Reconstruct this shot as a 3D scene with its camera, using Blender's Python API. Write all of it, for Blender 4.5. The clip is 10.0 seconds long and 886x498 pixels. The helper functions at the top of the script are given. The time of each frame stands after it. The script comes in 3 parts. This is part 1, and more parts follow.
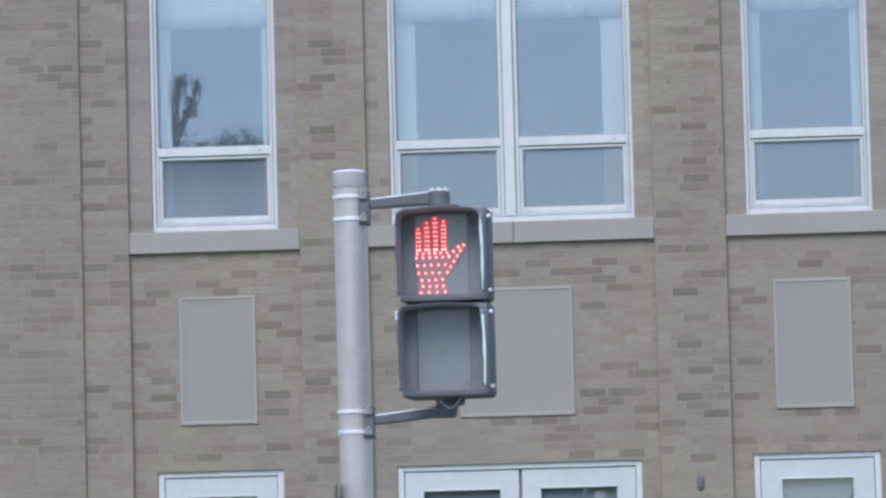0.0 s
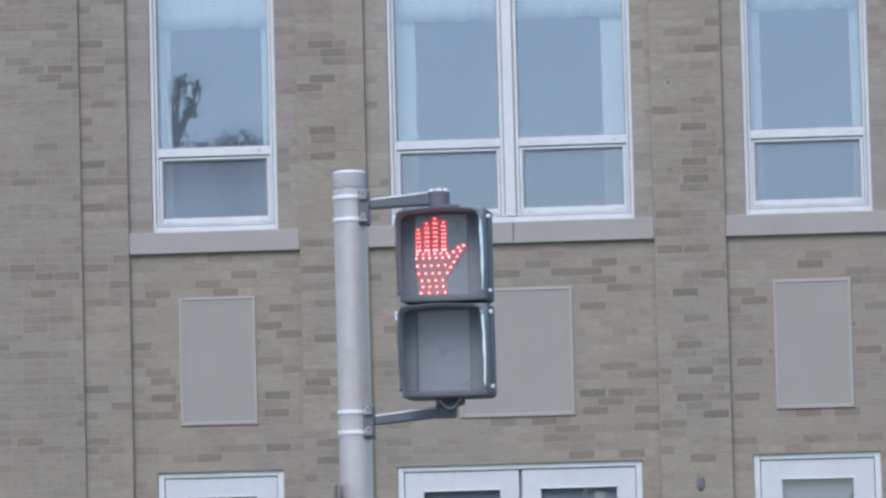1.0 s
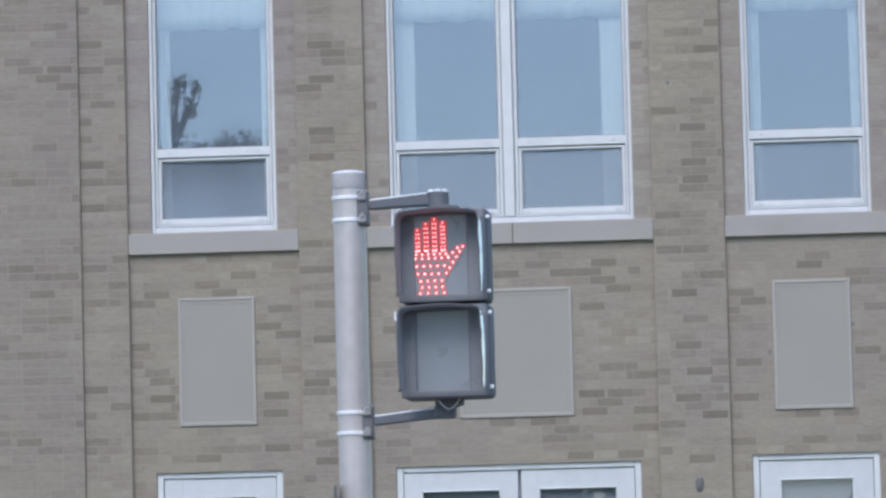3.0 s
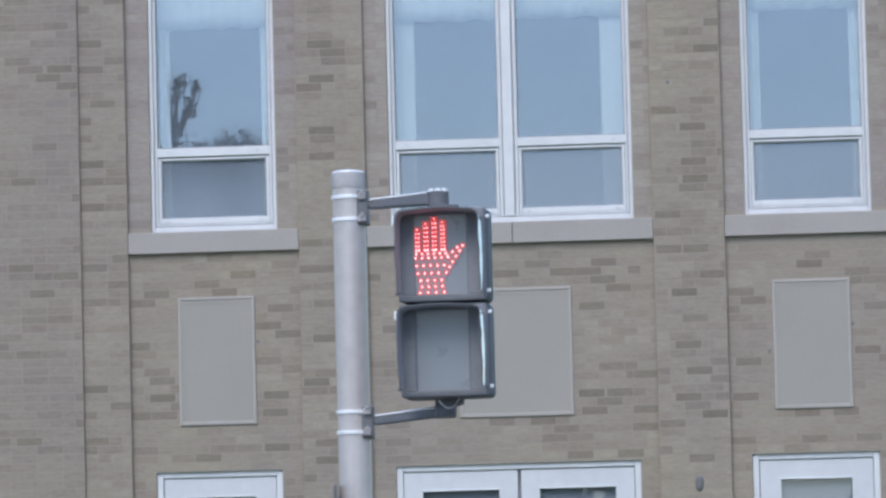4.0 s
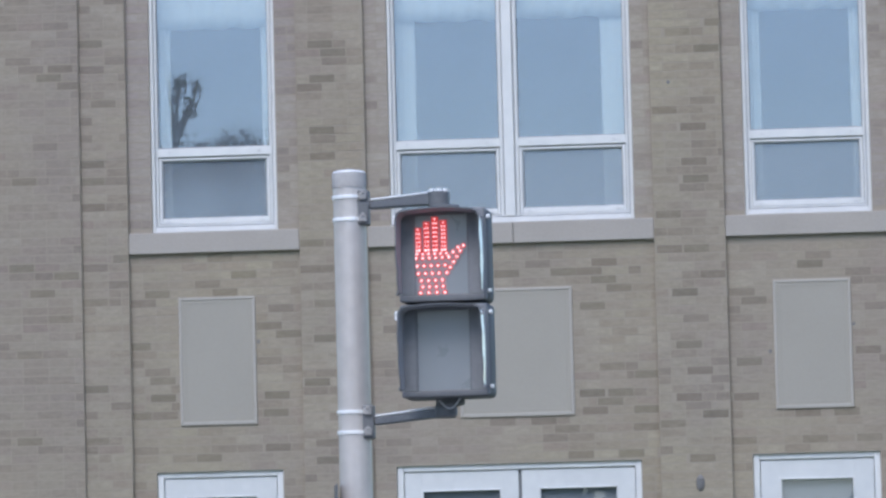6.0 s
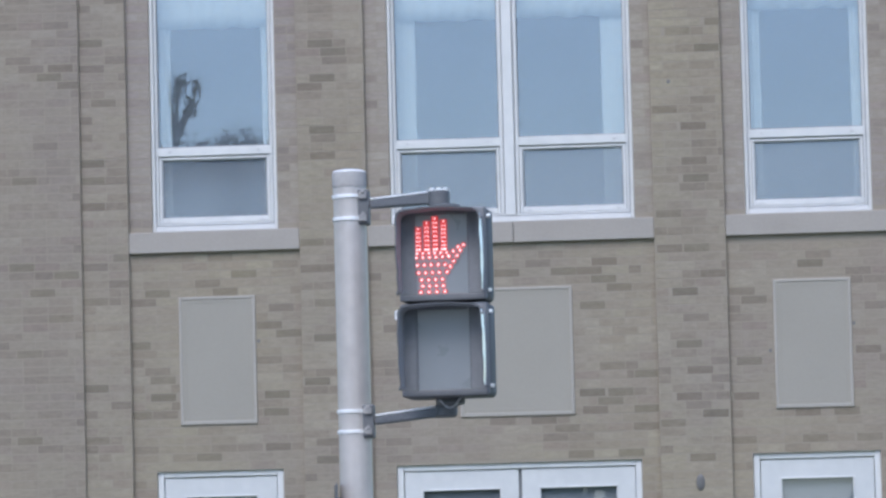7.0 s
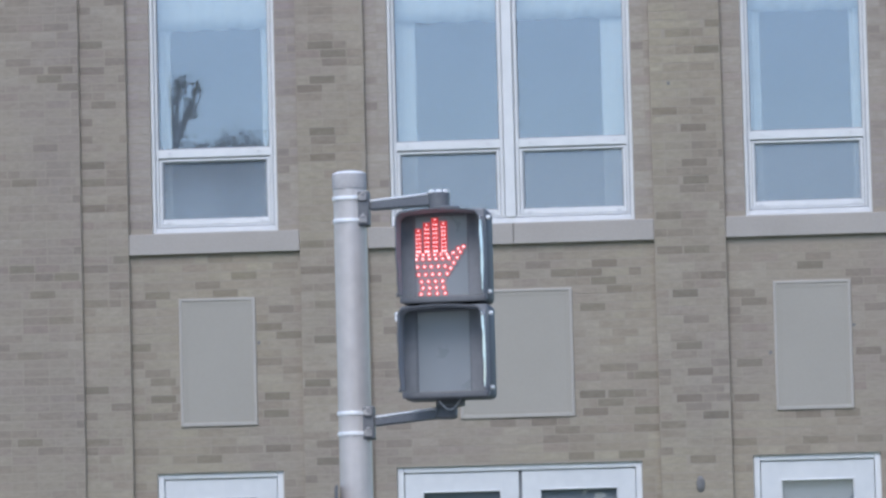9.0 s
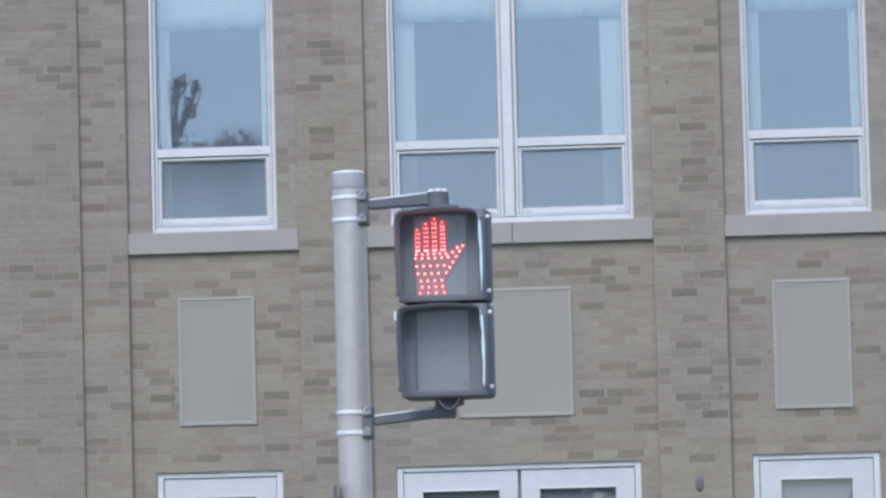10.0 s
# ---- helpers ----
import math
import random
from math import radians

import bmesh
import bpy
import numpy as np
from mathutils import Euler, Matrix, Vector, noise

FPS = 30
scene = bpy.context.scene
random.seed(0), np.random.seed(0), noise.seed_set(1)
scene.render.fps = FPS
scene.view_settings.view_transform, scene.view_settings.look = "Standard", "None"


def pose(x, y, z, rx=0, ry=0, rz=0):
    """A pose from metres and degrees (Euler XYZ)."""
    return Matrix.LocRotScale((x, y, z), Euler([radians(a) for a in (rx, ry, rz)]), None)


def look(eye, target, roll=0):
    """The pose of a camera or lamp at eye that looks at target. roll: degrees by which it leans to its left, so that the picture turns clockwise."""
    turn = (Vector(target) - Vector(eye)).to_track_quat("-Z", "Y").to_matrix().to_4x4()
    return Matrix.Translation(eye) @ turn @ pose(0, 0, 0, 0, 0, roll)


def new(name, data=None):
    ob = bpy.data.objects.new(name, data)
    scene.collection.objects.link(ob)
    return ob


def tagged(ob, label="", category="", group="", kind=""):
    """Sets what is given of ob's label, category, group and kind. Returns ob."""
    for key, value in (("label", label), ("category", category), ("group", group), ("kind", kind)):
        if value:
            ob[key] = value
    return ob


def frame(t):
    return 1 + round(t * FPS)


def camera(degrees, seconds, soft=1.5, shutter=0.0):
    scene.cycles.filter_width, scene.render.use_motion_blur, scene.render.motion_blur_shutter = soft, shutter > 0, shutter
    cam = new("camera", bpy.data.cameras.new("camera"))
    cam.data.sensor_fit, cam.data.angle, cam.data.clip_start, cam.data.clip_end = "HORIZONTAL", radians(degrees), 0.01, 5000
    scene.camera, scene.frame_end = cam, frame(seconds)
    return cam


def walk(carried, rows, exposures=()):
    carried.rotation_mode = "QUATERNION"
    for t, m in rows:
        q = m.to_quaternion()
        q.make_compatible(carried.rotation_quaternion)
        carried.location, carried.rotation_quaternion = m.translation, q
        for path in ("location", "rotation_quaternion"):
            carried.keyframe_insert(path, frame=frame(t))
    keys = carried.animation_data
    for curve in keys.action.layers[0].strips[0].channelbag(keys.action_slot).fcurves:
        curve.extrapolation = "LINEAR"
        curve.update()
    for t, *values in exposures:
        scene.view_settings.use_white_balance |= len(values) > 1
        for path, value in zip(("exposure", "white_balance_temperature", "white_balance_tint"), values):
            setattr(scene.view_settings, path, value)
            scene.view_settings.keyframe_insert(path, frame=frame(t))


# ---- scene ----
cam = camera(10.638, 10.0, soft=2.7)
EYE = Vector((2.25, -36.8, 1.55))
HEADING, TILT, ROLL = radians(3.5), radians(4.9), -1.46
AIM = EYE + 36 * Vector((-math.sin(HEADING) * math.cos(TILT), math.cos(HEADING) * math.cos(TILT), math.sin(TILT)))
BASE = look(EYE, AIM, ROLL)
# hand tremor of a still-standing camera: seconds, turn to the left and tilt up in thousandths of a degree
SWAY = [(0.0, 0.5, -5.0), (0.5, 0.9, -3.2), (1.0, 0, 0), (1.5, -5.4, -0.9), (2.0, -2.2, 1.4), (2.5, -9.0, 6.4),
        (4.0, -11.8, -1.4), (4.5, -21.3, -8.6), (5.0, -5.4, 1.8), (5.5, -4.1, 2.3), (7.0, -2.2, -8.6), (7.5, -0.5, 22.7),
        (8.0, -8.6, 9.6), (8.5, -10.4, 2.7), (9.0, -0.9, 12.3), (9.5, -20.8, 11.8), (10.0, -11.4, 2.7)]
walk(cam, [(t, BASE @ pose(0, 0, 0, v / 1000, h / 1000, 0)) for t, h, v in SWAY], exposures=[(0.0, 0.26, 5820, 12.5), (4.5, 0.28, 5820, 12.5), (10.0, 0.3, 5820, 12.5)])

# ---------------------------------------------------------------- light
SUN_EL, SUN_AZ = radians(50), radians(192)         # azimuth from +y (behind the building) towards +x; veiled by thin cloud
world = bpy.data.worlds.new("sky")
scene.world = world
world.use_nodes = True
wn = world.node_tree.nodes
sky = wn.new("ShaderNodeTexSky")
sky.sky_type = "NISHITA"
sky.sun_disc = False
sky.sun_elevation, sky.sun_rotation = SUN_EL, SUN_AZ
sky.air_density, sky.dust_density, sky.ozone_density = 1.0, 1.2, 1.6
wn["Background"].inputs["Strength"].default_value = 0.15
world.node_tree.links.new(sky.outputs[0], wn["Background"].inputs["Color"])
sun = new("sun", bpy.data.lights.new("sun", "SUN"))
sun.data.energy, sun.data.angle, sun.data.color = 2.0, radians(40), (1.0, 0.95, 0.88)
sun_way = Vector((math.sin(SUN_AZ) * math.cos(SUN_EL), math.cos(SUN_AZ) * math.cos(SUN_EL), math.sin(SUN_EL)))
sun.matrix_world = look(sun_way * 60, (0, 0, 0))


# ---------------------------------------------------------------- materials
def base_material(name):
    m = bpy.data.materials.new(name)
    m.use_nodes = True
    return m, m.node_tree.nodes, m.node_tree.links, m.node_tree.nodes["Principled BSDF"]


def noise_node(n, l, scale, detail=4, vec=None):
    k = n.new("ShaderNodeTexNoise")
    k.inputs["Scale"].default_value, k.inputs["Detail"].default_value = scale, detail
    if vec is not None:
        l.new(vec, k.inputs["Vector"])
    return k


def ramp_node(n, stops):
    r = n.new("ShaderNodeValToRGB")
    while len(r.color_ramp.elements) < len(stops):
        r.color_ramp.elements.new(0.5)
    for e, (p, c) in zip(r.color_ramp.elements, stops):
        e.position, e.color = p, (*c, 1)
    return r


def mix_node(n, l, a, b, fac, mode="MIX"):
    k = n.new("ShaderNodeMix")
    k.data_type, k.blend_type = "RGBA", mode
    for socket, v in ((k.inputs[6], a), (k.inputs[7], b), (k.inputs[0], fac)):
        if isinstance(v, (int, float)):
            socket.default_value = v
        elif isinstance(v, tuple):
            socket.default_value = (*v, 1)
        else:
            l.new(v, socket)
    return k.outputs[2]


def surface(name, dark, light, big=1.5, fine=40.0, rough=0.6, metal=0.0, bump=0.15, depth=0.002, coat=0.0, streak=(1, 1, 1)):
    """A surface whose colour varies between two tones at two scales, with fine relief."""
    m, n, l, b = base_material(name)
    pos = n.new("ShaderNodeNewGeometry").outputs["Position"]
    run = n.new("ShaderNodeMapping")
    run.inputs["Scale"].default_value = streak
    l.new(pos, run.inputs[0])
    a, c = noise_node(n, l, big, 5, run.outputs[0]), noise_node(n, l, fine, 5, pos)
    fac = n.new("ShaderNodeMath")
    fac.operation = "MULTIPLY_ADD"
    l.new(c.outputs[0], fac.inputs[0])
    fac.inputs[1].default_value = 0.5
    half = n.new("ShaderNodeMath")
    half.operation = "MULTIPLY"
    l.new(a.outputs[0], half.inputs[0])
    half.inputs[1].default_value = 0.5
    l.new(half.outputs[0], fac.inputs[2])
    r = ramp_node(n, [(0.32, dark), (0.68, light)])
    l.new(fac.outputs[0], r.inputs[0])
    l.new(r.outputs[0], b.inputs["Base Color"])
    b.inputs["Metallic"].default_value = metal
    b.inputs["Coat Weight"].default_value, b.inputs["Coat Roughness"].default_value = coat, 0.22
    rr = n.new("ShaderNodeMapRange")
    l.new(c.outputs[0], rr.inputs[0])
    rr.inputs[3].default_value, rr.inputs[4].default_value = max(0.02, rough - 0.1), min(1, rough + 0.1)
    l.new(rr.outputs[0], b.inputs["Roughness"])
    if bump:
        k = n.new("ShaderNodeBump")
        k.inputs["Strength"].default_value, k.inputs["Distance"].default_value = bump, depth
        l.new(c.outputs[0], k.inputs["Height"])
        l.new(k.outputs[0], b.inputs["Normal"])
    return m


CLAY = [(0.0, (0.216, 0.181, 0.15)), (0.05, (0.24, 0.203, 0.166)), (0.15, (0.264, 0.225, 0.183)), (0.3, (0.284, 0.246, 0.2)),
        (0.55, (0.302, 0.266, 0.213)), (0.72, (0.278, 0.237, 0.198)), (0.9, (0.318, 0.281, 0.228)), (1.0, (0.262, 0.216, 0.183))]
UMBER = [(0.0, (0.186, 0.16, 0.127)), (0.35, (0.218, 0.189, 0.147)), (0.7, (0.207, 0.172, 0.139)), (1.0, (0.236, 0.204, 0.161))]


def brick_material(name, cast=(1.0, 1.0, 1.0), stops=CLAY):
    """Blended tan, grey and umber face brick; each piece takes its own tone, with soot drifting over the wall."""
    m, n, l, b = base_material(name)
    info = n.new("ShaderNodeObjectInfo")
    pos = n.new("ShaderNodeNewGeometry").outputs["Position"]
    r = ramp_node(n, stops)
    l.new(info.outputs["Random"], r.inputs[0])
    grain = noise_node(n, l, 60, 6, pos)
    stretch = n.new("ShaderNodeMapping")
    stretch.inputs["Scale"].default_value = (14, 14, 45)
    l.new(pos, stretch.inputs[0])
    streak = noise_node(n, l, 1.0, 3, stretch.outputs[0])
    soot = noise_node(n, l, 0.9, 4, pos)
    g = ramp_node(n, [(0.25, (0.93, 0.93, 0.93)), (0.75, (1.06, 1.06, 1.06))])
    l.new(grain.outputs[0], g.inputs[0])
    s = ramp_node(n, [(0.3, (0.9, 0.9, 0.93)), (0.7, (1.07, 1.065, 1.02))])
    l.new(soot.outputs[0], s.inputs[0])
    drift = noise_node(n, l, 0.42, 2, pos)         # slow drift from violet to olive clay
    d = ramp_node(n, [(0.35, (0.98, 0.972, 0.99)), (0.65, (0.995, 0.998, 0.945))])
    l.new(drift.outputs[0], d.inputs[0])
    q = ramp_node(n, [(0.3, (0.9, 0.89, 0.88)), (0.7, (1.08, 1.08, 1.08))])
    l.new(streak.outputs[0], q.inputs[0])
    col = mix_node(n, l, r.outputs[0], g.outputs[0], 1.0, "MULTIPLY")
    col = mix_node(n, l, col, s.outputs[0], 1.0, "MULTIPLY")
    col = mix_node(n, l, col, q.outputs[0], 1.0, "MULTIPLY")
    col = mix_node(n, l, col, d.outputs[0], 1.0, "MULTIPLY")
    col = mix_node(n, l, col, cast, 1.0, "MULTIPLY")
    l.new(col, b.inputs["Base Color"])
    b.inputs["Roughness"].default_value = 0.85
    k = n.new("ShaderNodeBump")
    k.inputs["Strength"].default_value, k.inputs["Distance"].default_value = 0.25, 0.0015
    l.new(grain.outputs[0], k.inputs["Height"])
    l.new(k.outputs[0], b.inputs["Normal"])
    return m


def plain_brickwork(name):
    """Brickwork of the walls that close the building, seen from far off only."""
    m, n, l, b = base_material(name)
    pos = n.new("ShaderNodeNewGeometry").outputs["Position"]
    turn = n.new("ShaderNodeMapping")
    turn.inputs["Rotation"].default_value = (radians(90), 0, 0)
    l.new(pos, turn.inputs[0])
    t = n.new("ShaderNodeTexBrick")
    t.inputs["Color1"].default_value, t.inputs["Color2"].default_value = (0.34, 0.285, 0.21, 1), (0.25, 0.2, 0.15, 1)
    t.inputs["Mortar"].default_value = (0.3, 0.27, 0.22, 1)
    t.inputs["Scale"].default_value = 1
    t.inputs["Mortar Size"].default_value, t.inputs["Brick Width"].default_value, t.inputs["Row Height"].default_value = 0.005, 0.21, 0.0677
    l.new(turn.outputs[0], t.inputs["Vector"])
    l.new(t.outputs["Color"], b.inputs["Base Color"])
    b.inputs["Roughness"].default_value = 0.85
    return m


def glass_material(name, gloss, tint, rough=0.01, film=0.1, dust=(0.4, 0.41, 0.42)):
    """Window glass: part of the light mirrored, part let through, part caught by a film of dust or an insect screen."""
    m, n, l, b = base_material(name)
    n.remove(b)
    clear, mirror, mix = n.new("ShaderNodeBsdfTransparent"), n.new("ShaderNodeBsdfGlossy"), n.new("ShaderNodeMixShader")
    clear.inputs["Color"].default_value = (*tint, 1)
    mirror.inputs["Roughness"].default_value = rough
    mirror.inputs["Color"].default_value = (0.76, 0.865, 1.0, 1)
    mix.inputs[0].default_value = gloss
    l.new(clear.outputs[0], mix.inputs[1])
    l.new(mirror.outputs[0], mix.inputs[2])
    veil, both = n.new("ShaderNodeBsdfDiffuse"), n.new("ShaderNodeMixShader")
    pos = n.new("ShaderNodeNewGeometry").outputs["Position"]
    smear = noise_node(n, l, 2.5, 4, pos)
    r = ramp_node(n, [(0.3, tuple(c * 0.94 for c in dust)), (0.7, tuple(c * 1.05 for c in dust))])
    l.new(smear.outputs[0], r.inputs[0])
    l.new(r.outputs[0], veil.inputs["Color"])
    both.inputs[0].default_value = film
    l.new(mix.outputs[0], both.inputs[1])
    l.new(veil.outputs[0], both.inputs[2])
    l.new(both.outputs[0], n["Material Output"].inputs["Surface"])
    return m


def glow(name, colour, strength, base=(0.25, 0.02, 0.02)):
    m, n, l, b = base_material(name)
    b.inputs["Base Color"].default_value = (*base, 1)
    b.inputs["Emission Color"].default_value = (*colour, 1)
    b.inputs["Emission Strength"].default_value = strength
    return m


BRICK = brick_material("face_brick")
# bluer jamb brick; its cast also holds the upper wall's extra brightness from light
BRICK_JAMB_LIFTED = brick_material("lifted_jamb_brick", (1.06, 1.075, 1.19))
# face brick with a slightly darker, bluer cast for the wing
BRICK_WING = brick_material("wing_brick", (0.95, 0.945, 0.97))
BRICK_UMBER = brick_material("umber_brick", stops=UMBER)
BRICKWORK = plain_brickwork("brickwork")
MORTAR = surface("mortar", (0.28, 0.243, 0.199), (0.302, 0.264, 0.216), 1.2, 60, 0.9, bump=0.2)
LIMESTONE = surface("limestone", (0.315, 0.288, 0.262), (0.375, 0.343, 0.315), 2.2, 55, 0.8, bump=0.25)
RIM_STONE = surface("pale_stone_rim", (0.345, 0.32, 0.288), (0.4, 0.37, 0.335), 2.2, 55, 0.8, bump=0.2)
PRECAST = surface("cast_stone", (0.302, 0.281, 0.246), (0.335, 0.312, 0.275), 1.6, 80, 0.8, bump=0.2)
VINYL = surface("white_vinyl", (0.58, 0.585, 0.59), (0.68, 0.68, 0.68), 1.2, 9, 0.4, bump=0.04)
VINYL_WORN = surface("white_painted_sash", (0.53, 0.54, 0.55), (0.6, 0.605, 0.61), 2.0, 14, 0.45, bump=0.06)
GASKET = surface("grey_gasket", (0.22, 0.23, 0.25), (0.3, 0.31, 0.33), 3, 30, 0.6, bump=0)
SCREEN = glass_material("screened_glass", 0.18, (0.68, 0.73, 0.75), 0.05, 0.36, (0.29, 0.325, 0.38))
GLASS = glass_material("window_glass", 0.185, (0.74, 0.8, 0.82), 0.008, 0.16, (0.36, 0.405, 0.46))
LOW_GLASS = glass_material("ground_floor_glass", 0.26, (0.6, 0.68, 0.72), 0.01, 0.58, (0.27, 0.3, 0.335))
# grey for strips that draw the shaded gaps between white frame members
SHADE_LINE = surface("shade_line_grey", (0.38, 0.395, 0.42), (0.46, 0.475, 0.5), 3, 30, 0.6, bump=0)
CLOTH = surface("white_sheer_cloth", (0.84, 0.81, 0.73), (0.92, 0.89, 0.81), 3, 20, 0.9, bump=0.1)
# the unlit rooms' dimness is put into this dark plaster colour
DIM_PLASTER = surface("dimmed_room_plaster", (0.13, 0.13, 0.13), (0.18, 0.18, 0.175), 0.8, 12, 0.9, bump=0)
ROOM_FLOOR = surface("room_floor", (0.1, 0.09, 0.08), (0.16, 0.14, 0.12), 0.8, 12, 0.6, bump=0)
CLIP = surface("latch_plastic", (0.5, 0.505, 0.52), (0.58, 0.585, 0.6), 4, 40, 0.5, bump=0)
ALUMINIUM = surface("weathered_aluminium", (0.5, 0.468, 0.445), (0.62, 0.582, 0.555), 3.0, 22, 0.42, 0.25, 0.04, 0.001, coat=0.5, streak=(9, 9, 0.35))
CAP_METAL = surface("dull_cap_metal", (0.33, 0.32, 0.315), (0.4, 0.39, 0.38), 4.0, 60, 0.75, 0.0, 0.15, 0.001)
STEEL = surface("stainless_band", (0.82, 0.82, 0.82), (0.92, 0.92, 0.91), 6, 70, 0.36, 0.3, 0.08, 0.001)
CASTING = surface("grey_casting", (0.115, 0.119, 0.127), (0.17, 0.174, 0.182), 6, 70, 0.5, 0.2, 0.3, 0.001)
# black door plastic, paled in colour to stand in for haze over the darks
BLACK = surface("haze_lifted_black_plastic", (0.195, 0.2, 0.211), (0.235, 0.241, 0.252), 5, 60, 0.62, 0.0, 0.15, 0.001)
BLACK.node_tree.nodes["Principled BSDF"].inputs["Specular IOR Level"].default_value = 0.2
VISOR = surface("glossy_black_visor", (0.14, 0.143, 0.15), (0.175, 0.178, 0.185), 5, 45, 0.1, 0.0, 0.03, 0.0006, coat=1.0)
VISOR.node_tree.nodes["Principled BSDF"].inputs["Coat Roughness"].default_value = 0.08
VISOR.node_tree.nodes["Principled BSDF"].inputs["Coat IOR"].default_value = 2.3
# matt inside of the black visor, paled to offset the shade within it
VISOR_INNER = surface("shade_lifted_visor_inside", (0.345, 0.355, 0.378), (0.39, 0.4, 0.42), 5, 60, 0.85, 0.0, 0.1, 0.001)
HOUSING = surface("black_housing_plastic", (0.105, 0.109, 0.117), (0.14, 0.145, 0.154), 5, 45, 0.6, 0.0, 0.1, 0.001)
# same visor plastic, darkened so the lit rim blends with the shaded inside
VISOR_RIM = surface("darkened_visor_rim", (0.085, 0.089, 0.097), (0.11, 0.114, 0.123), 5, 60, 0.75, 0.0, 0.1, 0.001)
LENS = surface("smoked_lens", (0.212, 0.228, 0.242), (0.224, 0.24, 0.255), 6, 14, 0.3, 0.0, 0, 0.0004, coat=1.0)
LED_RED = glow("red_diode", (1.0, 0.66, 0.64), 1.5)
# bloom round the diodes, built as glowing surfaces that are no lamps
LED_HALO = glow("red_bloom", (1.0, 0.07, 0.065), 0.5)
LED_DIM = glow("faint_red_bloom", (1.0, 0.2, 0.19), 0.05, (0.27, 0.25, 0.255))
RUBBER = surface("cable_rubber", (0.03, 0.03, 0.032), (0.05, 0.05, 0.052), 8, 60, 0.6, bump=0)
ASPHALT = surface("asphalt", (0.04, 0.04, 0.042), (0.065, 0.065, 0.065), 0.5, 30, 0.9, bump=0.4)
CONCRETE = surface("concrete", (0.3, 0.29, 0.27), (0.4, 0.39, 0.36), 0.7, 25, 0.9, bump=0.3)
GRASS = surface("grass", (0.045, 0.075, 0.02), (0.09, 0.13, 0.04), 0.4, 18, 0.95, bump=0.5, depth=0.02)
BARK = surface("bark", (0.32, 0.3, 0.28), (0.44, 0.42, 0.39), 3, 25, 0.95, bump=0.5, depth=0.01)
LEAF = surface("leaves", (0.09, 0.1, 0.07), (0.12, 0.125, 0.1), 2, 20, 0.7, bump=0)
ROOFING = surface("roofing", (0.1, 0.1, 0.1), (0.16, 0.16, 0.16), 1, 20, 0.9)
DARK_METAL = surface("dark_fixture_metal", (0.15, 0.145, 0.145), (0.2, 0.195, 0.19), 8, 60, 0.6, 0.2, 0.1)


# ---------------------------------------------------------------- mesh helpers
def box(bm, x0, x1, y0, y1, z0, z1, bevel=0.0, seg=1, m=None):
    r = bmesh.ops.create_cube(bm, size=1)
    mat = Matrix.Translation(((x0 + x1) / 2, (y0 + y1) / 2, (z0 + z1) / 2)) @ Matrix.Diagonal((x1 - x0, y1 - y0, z1 - z0, 1))
    bmesh.ops.transform(bm, matrix=(m @ mat) if m else mat, verts=r["verts"])
    if bevel:
        edges = list({e for v in r["verts"] for e in v.link_edges})
        bmesh.ops.bevel(bm, geom=edges, offset=bevel, segments=seg, affect="EDGES", profile=0.5)


def tube(bm, p0, p1, r0, r1=None, seg=16, caps=True):
    r1 = r0 if r1 is None else r1
    p0, p1 = Vector(p0), Vector(p1)
    r = bmesh.ops.create_cone(bm, cap_ends=caps, segments=seg, radius1=r0, radius2=r1, depth=(p1 - p0).length)
    m = Matrix.Translation((p0 + p1) / 2) @ (p1 - p0).to_track_quat("Z", "Y").to_matrix().to_4x4()
    bmesh.ops.transform(bm, matrix=m, verts=r["verts"])


def lathe(bm, profile, seg=40, m=None):
    """A turned form about z from (radius, height) pairs."""
    rings = []
    for r, z in profile:
        ring = [bm.verts.new((r * math.cos(a * 2 * math.pi / seg), r * math.sin(a * 2 * math.pi / seg), z)) for a in range(seg)]
        rings.append(ring)
    for a, b in zip(rings, rings[1:]):
        for i in range(seg):
            bm.faces.new((a[i], a[(i + 1) % seg], b[(i + 1) % seg], b[i]))
    bm.faces.new(rings[-1])
    bm.faces.new(rings[0][::-1])
    if m:
        bmesh.ops.transform(bm, matrix=m, verts=[v for g in rings for v in g])


def border(bm, x0, x1, z0, z1, wl, wr, wb, wt, y0, y1, bevel=0.0):
    """A picture-frame border of four bars, butted end to end."""
    box(bm, x0, x0 + wl, y0, y1, z0, z1, bevel)
    box(bm, x1 - wr, x1, y0, y1, z0, z1, bevel)
    box(bm, x0 + wl, x1 - wr, y0 + 0.0015, y1, z0, z0 + wb, bevel)
    box(bm, x0 + wl, x1 - wr, y0 + 0.0015, y1, z1 - wt, z1, bevel)


def smooth(me, on):
    if on:
        for f in me.polygons:
            f.use_smooth = True
        me.set_sharp_from_angle(angle=radians(40))


def mesh_of(name, bm, material, soft=False):
    bmesh.ops.recalc_face_normals(bm, faces=bm.faces)
    me = bpy.data.meshes.new(name)
    bm.to_mesh(me)
    bm.free()
    me.materials.append(material)
    smooth(me, soft)
    return me


def part(name, bm, material, parent, label="", soft=False):
    ob = new(name, mesh_of(name, bm, material, soft))
    ob.parent = parent
    return tagged(ob, label) if label else ob


def solid(name, bm, material, label, category, kind="", group="", soft=False):
    return tagged(new(name, mesh_of(name, bm, material, soft)), label, category, group, kind)


def empty(name, at, label, category, kind="", group="", rz=0):
    ob = new(name)
    ob.matrix_basis = pose(*at, 0, 0, rz)
    ob.empty_display_size = 0.1
    return tagged(ob, label, category, group, kind)


